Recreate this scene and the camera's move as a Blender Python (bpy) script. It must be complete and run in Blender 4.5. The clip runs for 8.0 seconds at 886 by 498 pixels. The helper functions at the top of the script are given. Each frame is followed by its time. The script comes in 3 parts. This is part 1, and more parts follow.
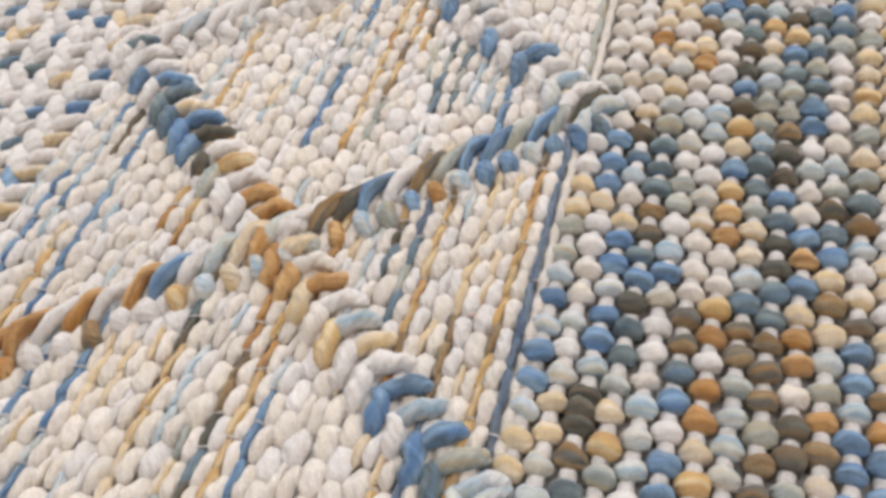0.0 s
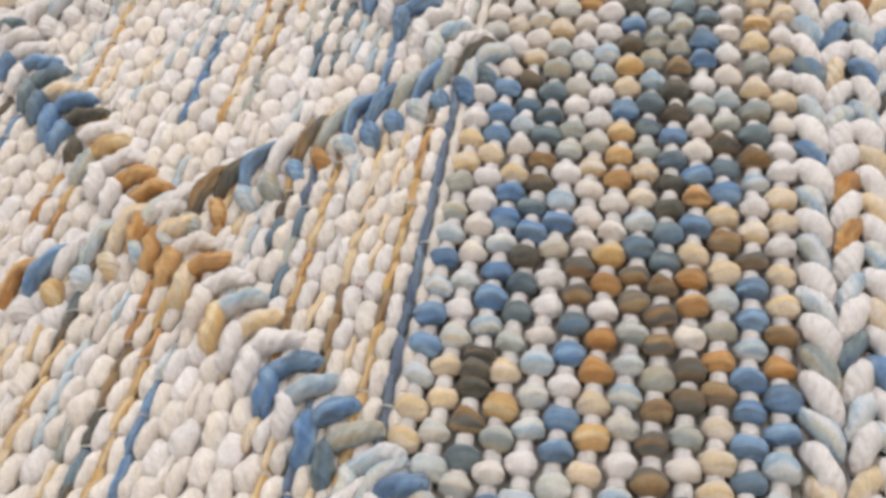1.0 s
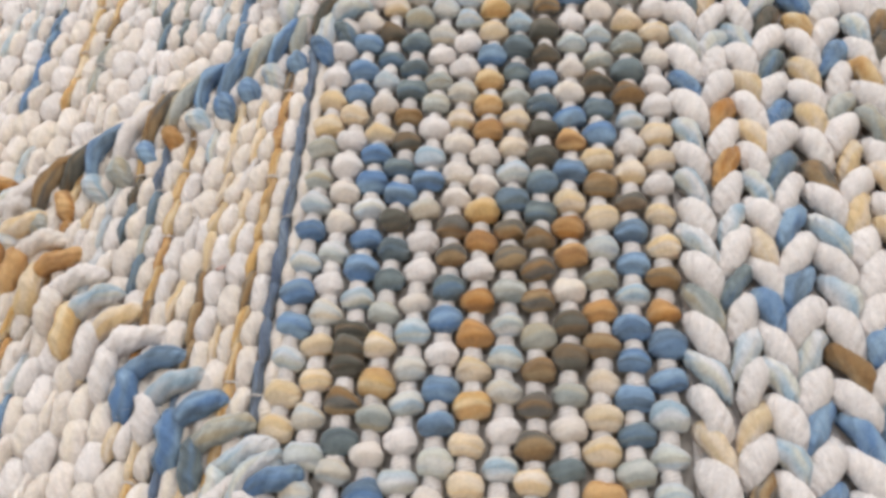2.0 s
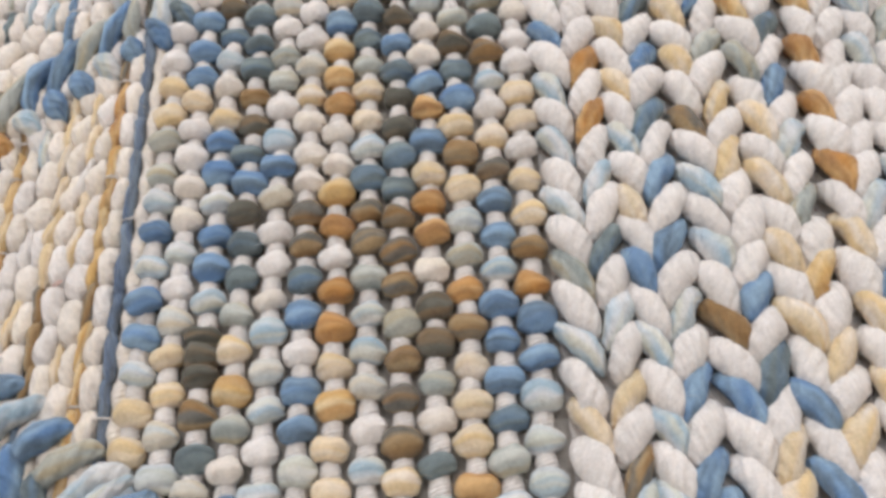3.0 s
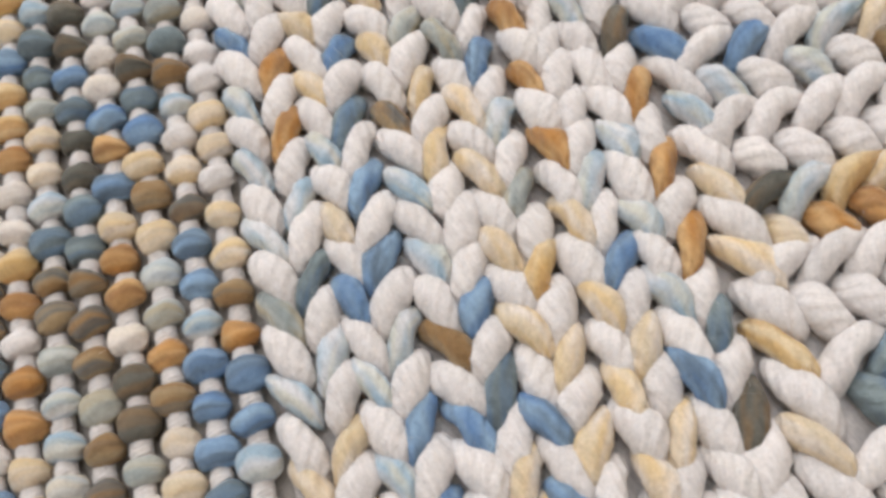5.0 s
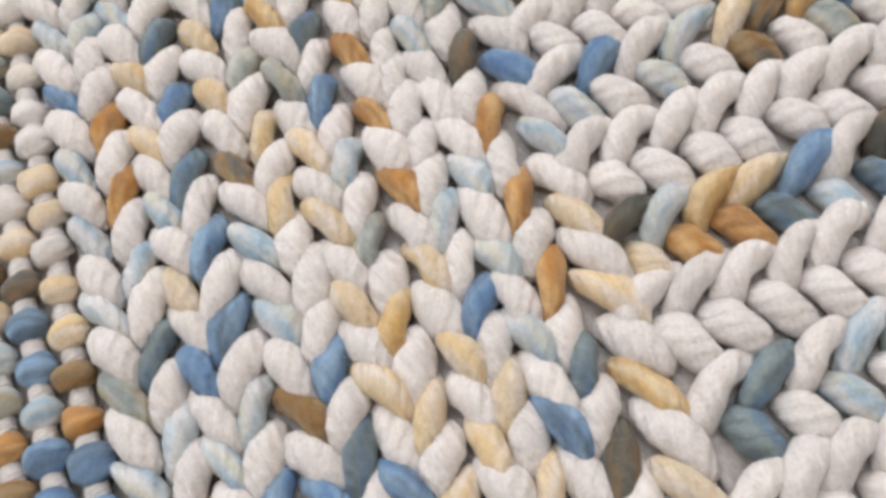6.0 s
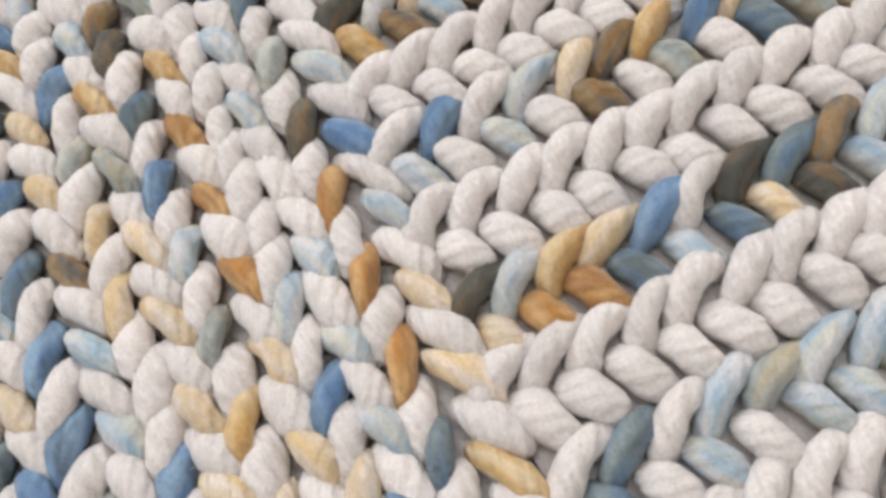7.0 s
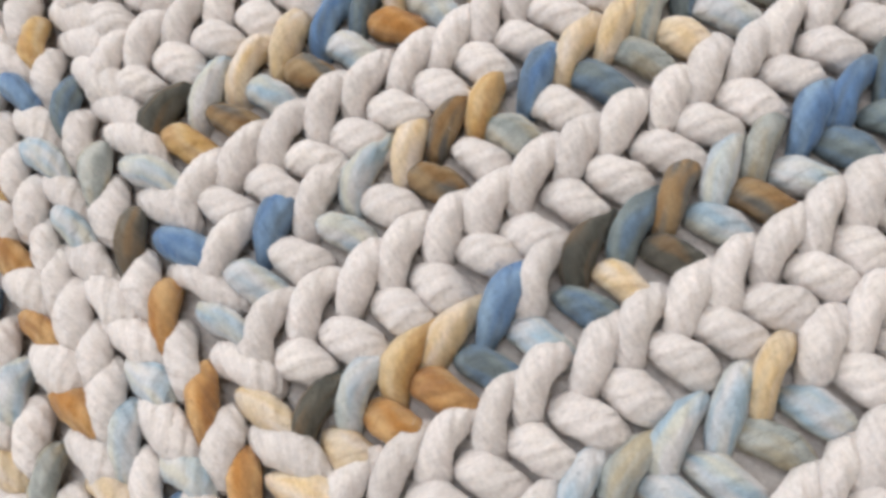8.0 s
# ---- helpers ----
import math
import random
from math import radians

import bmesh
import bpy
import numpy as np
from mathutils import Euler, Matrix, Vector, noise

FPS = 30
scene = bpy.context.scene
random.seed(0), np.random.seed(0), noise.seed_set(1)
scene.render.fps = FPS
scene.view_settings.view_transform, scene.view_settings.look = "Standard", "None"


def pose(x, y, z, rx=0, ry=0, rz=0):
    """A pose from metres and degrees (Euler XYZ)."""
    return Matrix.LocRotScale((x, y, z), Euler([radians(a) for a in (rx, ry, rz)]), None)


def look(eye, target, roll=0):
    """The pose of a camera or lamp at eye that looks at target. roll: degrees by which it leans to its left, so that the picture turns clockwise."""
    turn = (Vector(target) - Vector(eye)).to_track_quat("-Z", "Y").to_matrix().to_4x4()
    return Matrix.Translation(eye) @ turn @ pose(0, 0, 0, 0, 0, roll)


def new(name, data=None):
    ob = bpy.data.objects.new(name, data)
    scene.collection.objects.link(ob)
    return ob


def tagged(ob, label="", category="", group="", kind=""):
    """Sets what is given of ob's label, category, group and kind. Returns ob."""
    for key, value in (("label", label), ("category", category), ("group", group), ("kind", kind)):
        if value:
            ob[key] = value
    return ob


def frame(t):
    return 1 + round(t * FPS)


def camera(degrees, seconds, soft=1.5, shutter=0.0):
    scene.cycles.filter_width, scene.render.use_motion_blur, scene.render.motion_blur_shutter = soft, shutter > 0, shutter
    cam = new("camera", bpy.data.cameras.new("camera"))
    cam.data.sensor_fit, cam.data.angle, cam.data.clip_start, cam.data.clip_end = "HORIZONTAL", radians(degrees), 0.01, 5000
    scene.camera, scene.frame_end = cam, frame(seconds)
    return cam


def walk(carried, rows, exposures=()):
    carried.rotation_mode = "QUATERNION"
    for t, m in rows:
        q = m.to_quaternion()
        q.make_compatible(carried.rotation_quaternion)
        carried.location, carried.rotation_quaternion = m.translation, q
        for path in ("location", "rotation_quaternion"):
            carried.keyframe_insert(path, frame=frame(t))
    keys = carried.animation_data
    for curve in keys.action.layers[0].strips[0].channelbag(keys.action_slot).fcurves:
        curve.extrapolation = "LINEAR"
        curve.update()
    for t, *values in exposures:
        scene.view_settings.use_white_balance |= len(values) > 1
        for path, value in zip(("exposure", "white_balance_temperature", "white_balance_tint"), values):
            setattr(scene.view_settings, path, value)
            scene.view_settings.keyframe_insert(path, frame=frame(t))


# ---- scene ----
cam = camera(51.1, 8.0, soft=3.6)
PATH = [
    (0.0, 0.03284, -0.13858, 0.24417, 38.264, 4.077, 15.771),
    (0.5, 0.041, -0.13298, 0.23973, 36.903, 4.403, 13.069),
    (1.0, 0.05265, -0.12651, 0.23496, 35.344, 5.143, 10.313),
    (1.5, 0.06241, -0.12055, 0.22813, 33.897, 5.443, 7.048),
    (3.0, 0.09713, -0.09962, 0.20721, 29.067, 6.387, -2.626),
    (3.5, 0.1092, -0.09419, 0.2024, 27.782, 6.411, -5.749),
    (4.0, 0.12152, -0.08953, 0.1982, 26.743, 6.388, -8.703),
    (4.5, 0.13528, -0.08351, 0.19442, 25.357, 6.629, -11.523),
    (6.0, 0.17341, -0.06896, 0.18173, 23.154, 6.342, -20.149),
    (6.5, 0.18784, -0.06493, 0.17931, 22.682, 6.515, -23.035),
    (7.0, 0.20255, -0.06102, 0.17735, 22.344, 6.576, -25.989),
    (7.5, 0.21845, -0.0571, 0.17509, 21.947, 6.734, -28.923),
    (8.0, 0.23508, -0.05336, 0.17395, 21.3, 6.843, -31.925),
]
walk(cam, [(t, pose(*p)) for t, *p in PATH])

MM = 0.001
TOP = 0.012  # height of the woven face over the floor

# ---- world and light ----
world = bpy.data.worlds.new("daylight")
scene.world = world
world.use_nodes = True
wn = world.node_tree.nodes
sky = wn.new("ShaderNodeTexSky")
sky.sky_type = "NISHITA"
sky.sun_disc = False
sky.sun_elevation, sky.sun_rotation = radians(38), radians(20)
wn["Background"].inputs["Strength"].default_value = 0.1
world.node_tree.links.new(sky.outputs["Color"], wn["Background"].inputs["Color"])


def area_light(name, eye, target, wide, high, watts, colour):
    data = bpy.data.lights.new(name, "AREA")
    data.shape, data.size, data.size_y, data.energy, data.color = "RECTANGLE", wide, high, watts, colour
    ob = new(name, data)
    ob.matrix_world = look(eye, target)
    return ob


DAY = (0.98, 0.985, 1.0)
# unseen window, assumed on the side from which the beads are lit
area_light("window_daylight", (0.1, 1.83, 1.45), (0.1, 0.0, 1.2), 2.3, 1.4, 35.8, DAY)
# weak fill added from the west for softer shading, not a known window
area_light("side_fill", (-1.83, 0.0, 1.45), (0.0, 0.0, 1.2), 1.5, 1.4, 10, DAY)
# added overhead fill that flattens the shading; no such source is seen
area_light("overhead_fill", (0.1, 0.2, 2.49), (0.1, 0.2, 0.0), 1.7, 1.5, 26.5, DAY)


# ---- materials ----
def node(tree, kind, **values):
    n = tree.nodes.new("ShaderNode" + kind)
    for key, value in values.items():
        n.inputs[key].default_value = value
    return n


def wool(name, base, accent, amount, third, fleck=(0.5, 0.46, 0.42)):
    """Soft spun wool: dye that drifts along the yarn, fibre streaks, a twist in relief."""
    mat = bpy.data.materials.new(name)
    mat.use_nodes = True
    t = mat.node_tree
    link = t.links.new
    bsdf = t.nodes["Principled BSDF"]
    bsdf.inputs["Roughness"].default_value = 0.92
    bsdf.inputs["Specular IOR Level"].default_value = 0.15
    bsdf.inputs["Sheen Weight"].default_value = 0.1
    bsdf.inputs["Sheen Roughness"].default_value = 0.5
    bsdf.inputs["Subsurface Weight"].default_value = 0.3
    bsdf.inputs["Subsurface Radius"].default_value = (1.0, 0.85, 0.75)
    bsdf.inputs["Subsurface Scale"].default_value = 0.0012
    uvs = node(t, "TexCoord")
    info = node(t, "ObjectInfo")
    geo = node(t, "NewGeometry")
    add = node(t, "Math")
    add.operation = "ADD"
    link(info.outputs["Random"], add.inputs[0])
    link(geo.outputs["Random Per Island"], add.inputs[1])
    far = node(t, "Math")
    far.operation = "MULTIPLY"
    far.inputs[1].default_value = 37.0
    link(add.outputs[0], far.inputs[0])
    offset = node(t, "CombineXYZ")
    link(far.outputs[0], offset.inputs["X"])
    link(far.outputs[0], offset.inputs["Z"])
    # dye that changes along and round the yarn
    wide = node(t, "Mapping")
    wide.inputs["Scale"].default_value = (1.3, 3.6, 1.0)
    link(uvs.outputs["UV"], wide.inputs["Vector"])
    link(offset.outputs[0], wide.inputs["Location"])
    dye = node(t, "TexNoise", Scale=1.4, Detail=1.5, Roughness=0.5)
    link(wide.outputs[0], dye.inputs["Vector"])
    ramp = t.nodes.new("ShaderNodeValToRGB")
    ramp.color_ramp.elements[0].position, ramp.color_ramp.elements[1].position = 0.5 - 0.16 * amount, 0.68 - 0.06 * amount
    link(dye.outputs["Fac"], ramp.inputs["Fac"])
    mix = node(t, "Mix")
    mix.data_type = "RGBA"
    mix.inputs[6].default_value = (*base, 1)
    mix.inputs[7].default_value = (*accent, 1)
    scale = node(t, "Math")
    scale.operation = "MULTIPLY"
    scale.inputs[1].default_value = amount
    link(ramp.outputs["Color"], scale.inputs[0])
    link(scale.outputs[0], mix.inputs[0])
    drift = node(t, "TexNoise", Scale=1.7, Detail=1.5, Roughness=0.5)
    link(uvs.outputs["UV"], wide.inputs["Vector"])
    shifted = node(t, "VectorMath")
    shifted.operation = "ADD"
    shifted.inputs[1].default_value = (11.3, 4.7, 2.9)
    link(wide.outputs[0], shifted.inputs[0])
    link(shifted.outputs[0], drift.inputs["Vector"])
    edge = node(t, "MapRange")
    edge.inputs["From Min"].default_value, edge.inputs["From Max"].default_value = 0.46, 0.66
    edge.inputs["To Max"].default_value = 0.8
    link(drift.outputs["Fac"], edge.inputs["Value"])
    blend = node(t, "Mix")
    blend.data_type = "RGBA"
    blend.inputs[7].default_value = (*third, 1)
    link(edge.outputs[0], blend.inputs[0])
    link(mix.outputs[2], blend.inputs[6])
    # fine fibre streaks that follow the twist: lines that wind round the yarn
    wind = node(t, "VectorMath")
    wind.operation = "DOT_PRODUCT"
    wind.inputs[1].default_value = (6.5, 4.0, 0.0)
    link(uvs.outputs["UV"], wind.inputs[0])
    split = node(t, "SeparateXYZ")
    link(uvs.outputs["UV"], split.inputs[0])
    turn = node(t, "Math")
    turn.operation = "ADD"
    link(wind.outputs["Value"], turn.inputs[0])
    link(far.outputs[0], turn.inputs[1])
    spun = node(t, "CombineXYZ")
    link(split.outputs["Y"], spun.inputs["X"])
    link(turn.outputs[0], spun.inputs["Y"])
    link(far.outputs[0], spun.inputs["Z"])
    thin = node(t, "Mapping")
    thin.inputs["Scale"].default_value = (2.5, 1.7, 1.0)
    link(spun.outputs[0], thin.inputs["Vector"])
    streak = node(t, "TexNoise", Scale=1.0, Detail=4.0, Roughness=0.6)
    link(thin.outputs[0], streak.inputs["Vector"])
    tone = node(t, "MapRange")
    tone.inputs["From Min"].default_value, tone.inputs["From Max"].default_value = 0.25, 0.75
    tone.inputs["To Min"].default_value, tone.inputs["To Max"].default_value = 0.95, 1.03
    link(streak.outputs["Fac"], tone.inputs["Value"])
    # mottled felt
    hair = node(t, "Mapping")
    hair.inputs["Scale"].default_value = (7.0, 5.0, 1.0)
    link(spun.outputs[0], hair.inputs["Vector"])
    grit = node(t, "TexNoise", Scale=1.0, Detail=3.0, Roughness=0.65)
    link(hair.outputs[0], grit.inputs["Vector"])
    gritty = node(t, "MapRange")
    gritty.inputs["From Min"].default_value, gritty.inputs["From Max"].default_value = 0.3, 0.7
    gritty.inputs["To Min"].default_value, gritty.inputs["To Max"].default_value = 0.92, 1.05
    link(grit.outputs["Fac"], gritty.inputs["Value"])
    matted = node(t, "Math")
    matted.operation = "MULTIPLY"
    link(tone.outputs[0], matted.inputs[0])
    wisp = node(t, "TexNoise", Scale=1100.0, Detail=2.0, Roughness=0.6)
    link(uvs.outputs["Object"], wisp.inputs["Vector"])
    wispy = node(t, "MapRange")
    wispy.inputs["From Min"].default_value, wispy.inputs["From Max"].default_value = 0.3, 0.7
    wispy.inputs["To Min"].default_value, wispy.inputs["To Max"].default_value = 0.9, 1.07
    link(wisp.outputs["Fac"], wispy.inputs["Value"])
    two = node(t, "Math")
    two.operation = "MULTIPLY"
    link(gritty.outputs[0], two.inputs[0])
    link(wispy.outputs[0], two.inputs[1])
    link(two.outputs[0], matted.inputs[1])
    # each piece a little lighter or darker than the next
    each = node(t, "MapRange")
    each.inputs["From Min"].default_value, each.inputs["From Max"].default_value = 0.0, 2.0
    each.inputs["To Min"].default_value, each.inputs["To Max"].default_value = 0.86, 1.12
    link(add.outputs[0], each.inputs["Value"])
    both = node(t, "Math")
    both.operation = "MULTIPLY"
    link(matted.outputs[0], both.inputs[0])
    link(each.outputs[0], both.inputs[1])
    hsv = node(t, "HueSaturation")
    link(blend.outputs[2], hsv.inputs["Color"])
    link(both.outputs[0], hsv.inputs["Value"])
    # sparse dark fibres
    speck = node(t, "TexNoise", Scale=900.0, Detail=1.0)
    link(uvs.outputs["Object"], speck.inputs["Vector"])
    cut = node(t, "MapRange")
    cut.inputs["From Min"].default_value, cut.inputs["From Max"].default_value = 0.70, 0.78
    cut.inputs["To Max"].default_value = 0.35
    link(speck.outputs["Fac"], cut.inputs["Value"])
    dot = node(t, "Mix")
    dot.data_type = "RGBA"
    dot.inputs[7].default_value = (*[c * f for c, f in zip(base, fleck)], 1)
    link(cut.outputs[0], dot.inputs[0])
    link(hsv.outputs["Color"], dot.inputs[6])
    link(dot.outputs[2], bsdf.inputs["Base Color"])
    # relief: plies of the twist and felted fibres
    sway = node(t, "Math")
    sway.operation = "MULTIPLY_ADD"
    sway.inputs[1].default_value = 0.7
    link(dye.outputs["Fac"], sway.inputs[0])
    link(turn.outputs[0], sway.inputs[2])
    cycle = node(t, "Math")
    cycle.operation = "MULTIPLY"
    cycle.inputs[1].default_value = 2 * math.pi
    link(sway.outputs[0], cycle.inputs[0])
    wave = node(t, "Math")
    wave.operation = "SINE"
    link(cycle.outputs[0], wave.inputs[0])
    low = node(t, "Bump", Strength=0.55, Distance=0.0003)
    link(wave.outputs[0], low.inputs["Height"])
    mid = node(t, "Bump", Strength=0.4, Distance=0.0006)
    link(streak.outputs["Fac"], mid.inputs["Height"])
    link(low.outputs[0], mid.inputs["Normal"])
    felt = node(t, "TexNoise", Scale=620.0, Detail=3.0, Roughness=0.6)
    link(uvs.outputs["Object"], felt.inputs["Vector"])
    lumps = node(t, "Bump", Strength=0.28, Distance=0.0011)
    link(felt.outputs["Fac"], lumps.inputs["Height"])
    link(mid.outputs[0], lumps.inputs["Normal"])
    fuzz = node(t, "TexNoise", Scale=1300.0, Detail=3.0, Roughness=0.65)
    link(uvs.outputs["Object"], fuzz.inputs["Vector"])
    soft = node(t, "Bump", Strength=0.55, Distance=0.0006)
    link(fuzz.outputs["Fac"], soft.inputs["Height"])
    link(lumps.outputs[0], soft.inputs["Normal"])
    high = node(t, "Bump", Strength=0.35, Distance=0.0005)
    link(grit.outputs["Fac"], high.inputs["Height"])
    link(soft.outputs[0], high.inputs["Normal"])
    link(high.outputs[0], bsdf.inputs["Normal"])
    return mat


CREAM = (0.70, 0.645, 0.615)
WOOLS = {
    "w": wool("cream_wool", CREAM, (0.70, 0.64, 0.58), 0.4, (0.67, 0.62, 0.59)),
    "c": wool("warm_cream_wool", (0.70, 0.63, 0.57), (0.69, 0.60, 0.48), 0.6, (0.65, 0.58, 0.53)),
    "h": wool("heather_wool", (0.56, 0.53, 0.48), (0.42, 0.46, 0.48), 0.75, (0.60, 0.50, 0.36)),
    "t": wool("tan_wool", (0.66, 0.49, 0.28), CREAM, 0.7, (0.62, 0.50, 0.34)),
    "o": wool("rust_wool", (0.43, 0.205, 0.062), (0.60, 0.39, 0.19), 0.85, (0.31, 0.16, 0.07)),
    "y": wool("gold_wool", (0.56, 0.355, 0.14), (0.68, 0.56, 0.38), 0.8, (0.47, 0.27, 0.11)),
    "n": wool("brown_wool", (0.26, 0.155, 0.07), (0.36, 0.27, 0.16), 0.7, (0.105, 0.12, 0.125)),
    "k": wool("charcoal_wool", (0.078, 0.076, 0.064), (0.15, 0.14, 0.115), 0.8, (0.20, 0.13, 0.07)),
    "s": wool("slate_wool", (0.115, 0.14, 0.15), (0.235, 0.28, 0.28), 0.85, (0.13, 0.20, 0.29)),
    "g": wool("sage_grey_wool", (0.28, 0.305, 0.29), (0.52, 0.52, 0.48), 0.85, (0.42, 0.35, 0.23)),
    "l": wool("pale_blue_wool", (0.33, 0.43, 0.505), CREAM, 0.75, (0.57, 0.55, 0.46)),
    "b": wool("blue_wool", (0.12, 0.21, 0.37), (0.29, 0.40, 0.50), 0.75, (0.115, 0.155, 0.20)),
    "v": wool("navy_wool", (0.11, 0.145, 0.22), (0.22, 0.27, 0.33), 0.7, (0.13, 0.14, 0.15)),
}


def plain(name, a, b, scale, rough, bump=0.1):
    mat = bpy.data.materials.new(name)
    mat.use_nodes = True
    t = mat.node_tree
    bsdf = t.nodes["Principled BSDF"]
    co = node(t, "TexCoord")
    big = node(t, "TexNoise", Scale=scale, Detail=6.0)
    t.links.new(co.outputs["Object"], big.inputs["Vector"])
    mix = node(t, "Mix")
    mix.data_type = "RGBA"
    mix.inputs[6].default_value, mix.inputs[7].default_value = (*a, 1), (*b, 1)
    t.links.new(big.outputs["Fac"], mix.inputs[0])
    t.links.new(mix.outputs[2], bsdf.inputs["Base Color"])
    bsdf.inputs["Roughness"].default_value = rough
    rel = node(t, "Bump", Strength=bump, Distance=0.002)
    t.links.new(big.outputs["Fac"], rel.inputs["Height"])
    t.links.new(rel.outputs[0], bsdf.inputs["Normal"])
    return mat


WALL = plain("wall_paint", (0.78, 0.76, 0.73), (0.83, 0.81, 0.78), 9.0, 0.8)
BOARD = plain("oak_floor", (0.30, 0.20, 0.12), (0.42, 0.30, 0.19), 6.0, 0.45)
JUTE = plain("cotton_backing", (0.36, 0.32, 0.28), (0.52, 0.47, 0.42), 700.0, 0.95, 0.6)
LINT = plain("lint", (0.16, 0.07, 0.05), (0.85, 0.62, 0.55), 1400.0, 0.9, 0.3)


# ---- room ----
# Unseen plain room, added to close the place and bounce light onto the rug.
def block(name, lo, hi, mat, kind="structure"):
    bm = bmesh.new()
    bmesh.ops.create_cube(bm, size=1.0)
    for v in bm.verts:
        v.co = [l + (c + 0.5) * (h - l) for c, l, h in zip(v.co, lo, hi)]
    me = bpy.data.meshes.new(name)
    bm.to_mesh(me)
    bm.free()
    me.materials.append(mat)
    return tagged(new(name, me), kind=kind)


def wall_with_opening(name, along, at, thick, lo, hi, a, b, sill, head):
    """A wall along x or y, with one opening for a lamp that goes right through it."""
    bm = bmesh.new()
    for p, q, z0, z1 in ((lo, a, 0, 2.5), (b, hi, 0, 2.5), (a, b, 0, sill), (a, b, head, 2.5)):
        got = bmesh.ops.create_cube(bm, size=1.0)["verts"]
        for v in got:
            s, d, z = p + (v.co.x + 0.5) * (q - p), at + (v.co.y + 0.5) * thick, z0 + (v.co.z + 0.5) * (z1 - z0)
            v.co = (s, d, z) if along == "x" else (d, s, z)
    bmesh.ops.recalc_face_normals(bm, faces=bm.faces)
    me = bpy.data.meshes.new(name)
    bm.to_mesh(me)
    bm.free()
    me.materials.append(WALL)
    return tagged(new(name, me), kind="structure")


tagged(block("floor", (-2.1, -2.1, -0.1), (2.1, 2.1, 0.0), BOARD), "brown wooden floor under the rug", "floor")
# the hole is made only to let the added overhead fill through
def ceiling_with_opening():
    bm = bmesh.new()
    for x0, x1, y0, y1 in ((-2.1, -0.8, -2.1, 2.1), (1.0, 2.1, -2.1, 2.1), (-0.8, 1.0, -2.1, -0.6), (-0.8, 1.0, 1.0, 2.1)):
        for v in bmesh.ops.create_cube(bm, size=1.0)["verts"]:
            v.co = (x0 + (v.co.x + 0.5) * (x1 - x0), y0 + (v.co.y + 0.5) * (y1 - y0), 2.5 + (v.co.z + 0.5) * 0.1)
    me = bpy.data.meshes.new("ceiling")
    bm.to_mesh(me)
    bm.free()
    me.materials.append(WALL)
    return tagged(new("ceiling", me), "unseen plain white ceiling with an opening added for the overhead light", "ceiling", kind="structure")


ceiling_with_opening()
tagged(wall_with_opening("wall_north", "x", 1.85, 0.15, -2.1, 2.1, -1.1, 1.3, 0.7, 2.2), "plain white wall with a wide window opening", "wall")
# opening added for the side fill
tagged(wall_with_opening("wall_west", "y", -2.0, 0.15, -2.1, 1.85, -0.8, 0.8, 0.7, 2.2), "unseen plain white wall with an opening added for the side fill", "wall")
tagged(block("wall_south", (-1.85, -2.1, 0.0), (2.1, -2.0, 2.5), WALL), "plain white wall", "wall")
tagged(block("wall_east", (2.0, -2.0, 0.0), (2.1, 1.85, 2.5), WALL), "plain white wall", "wall")

# ---- strands ----
AROUND, ALONG = 18, 15


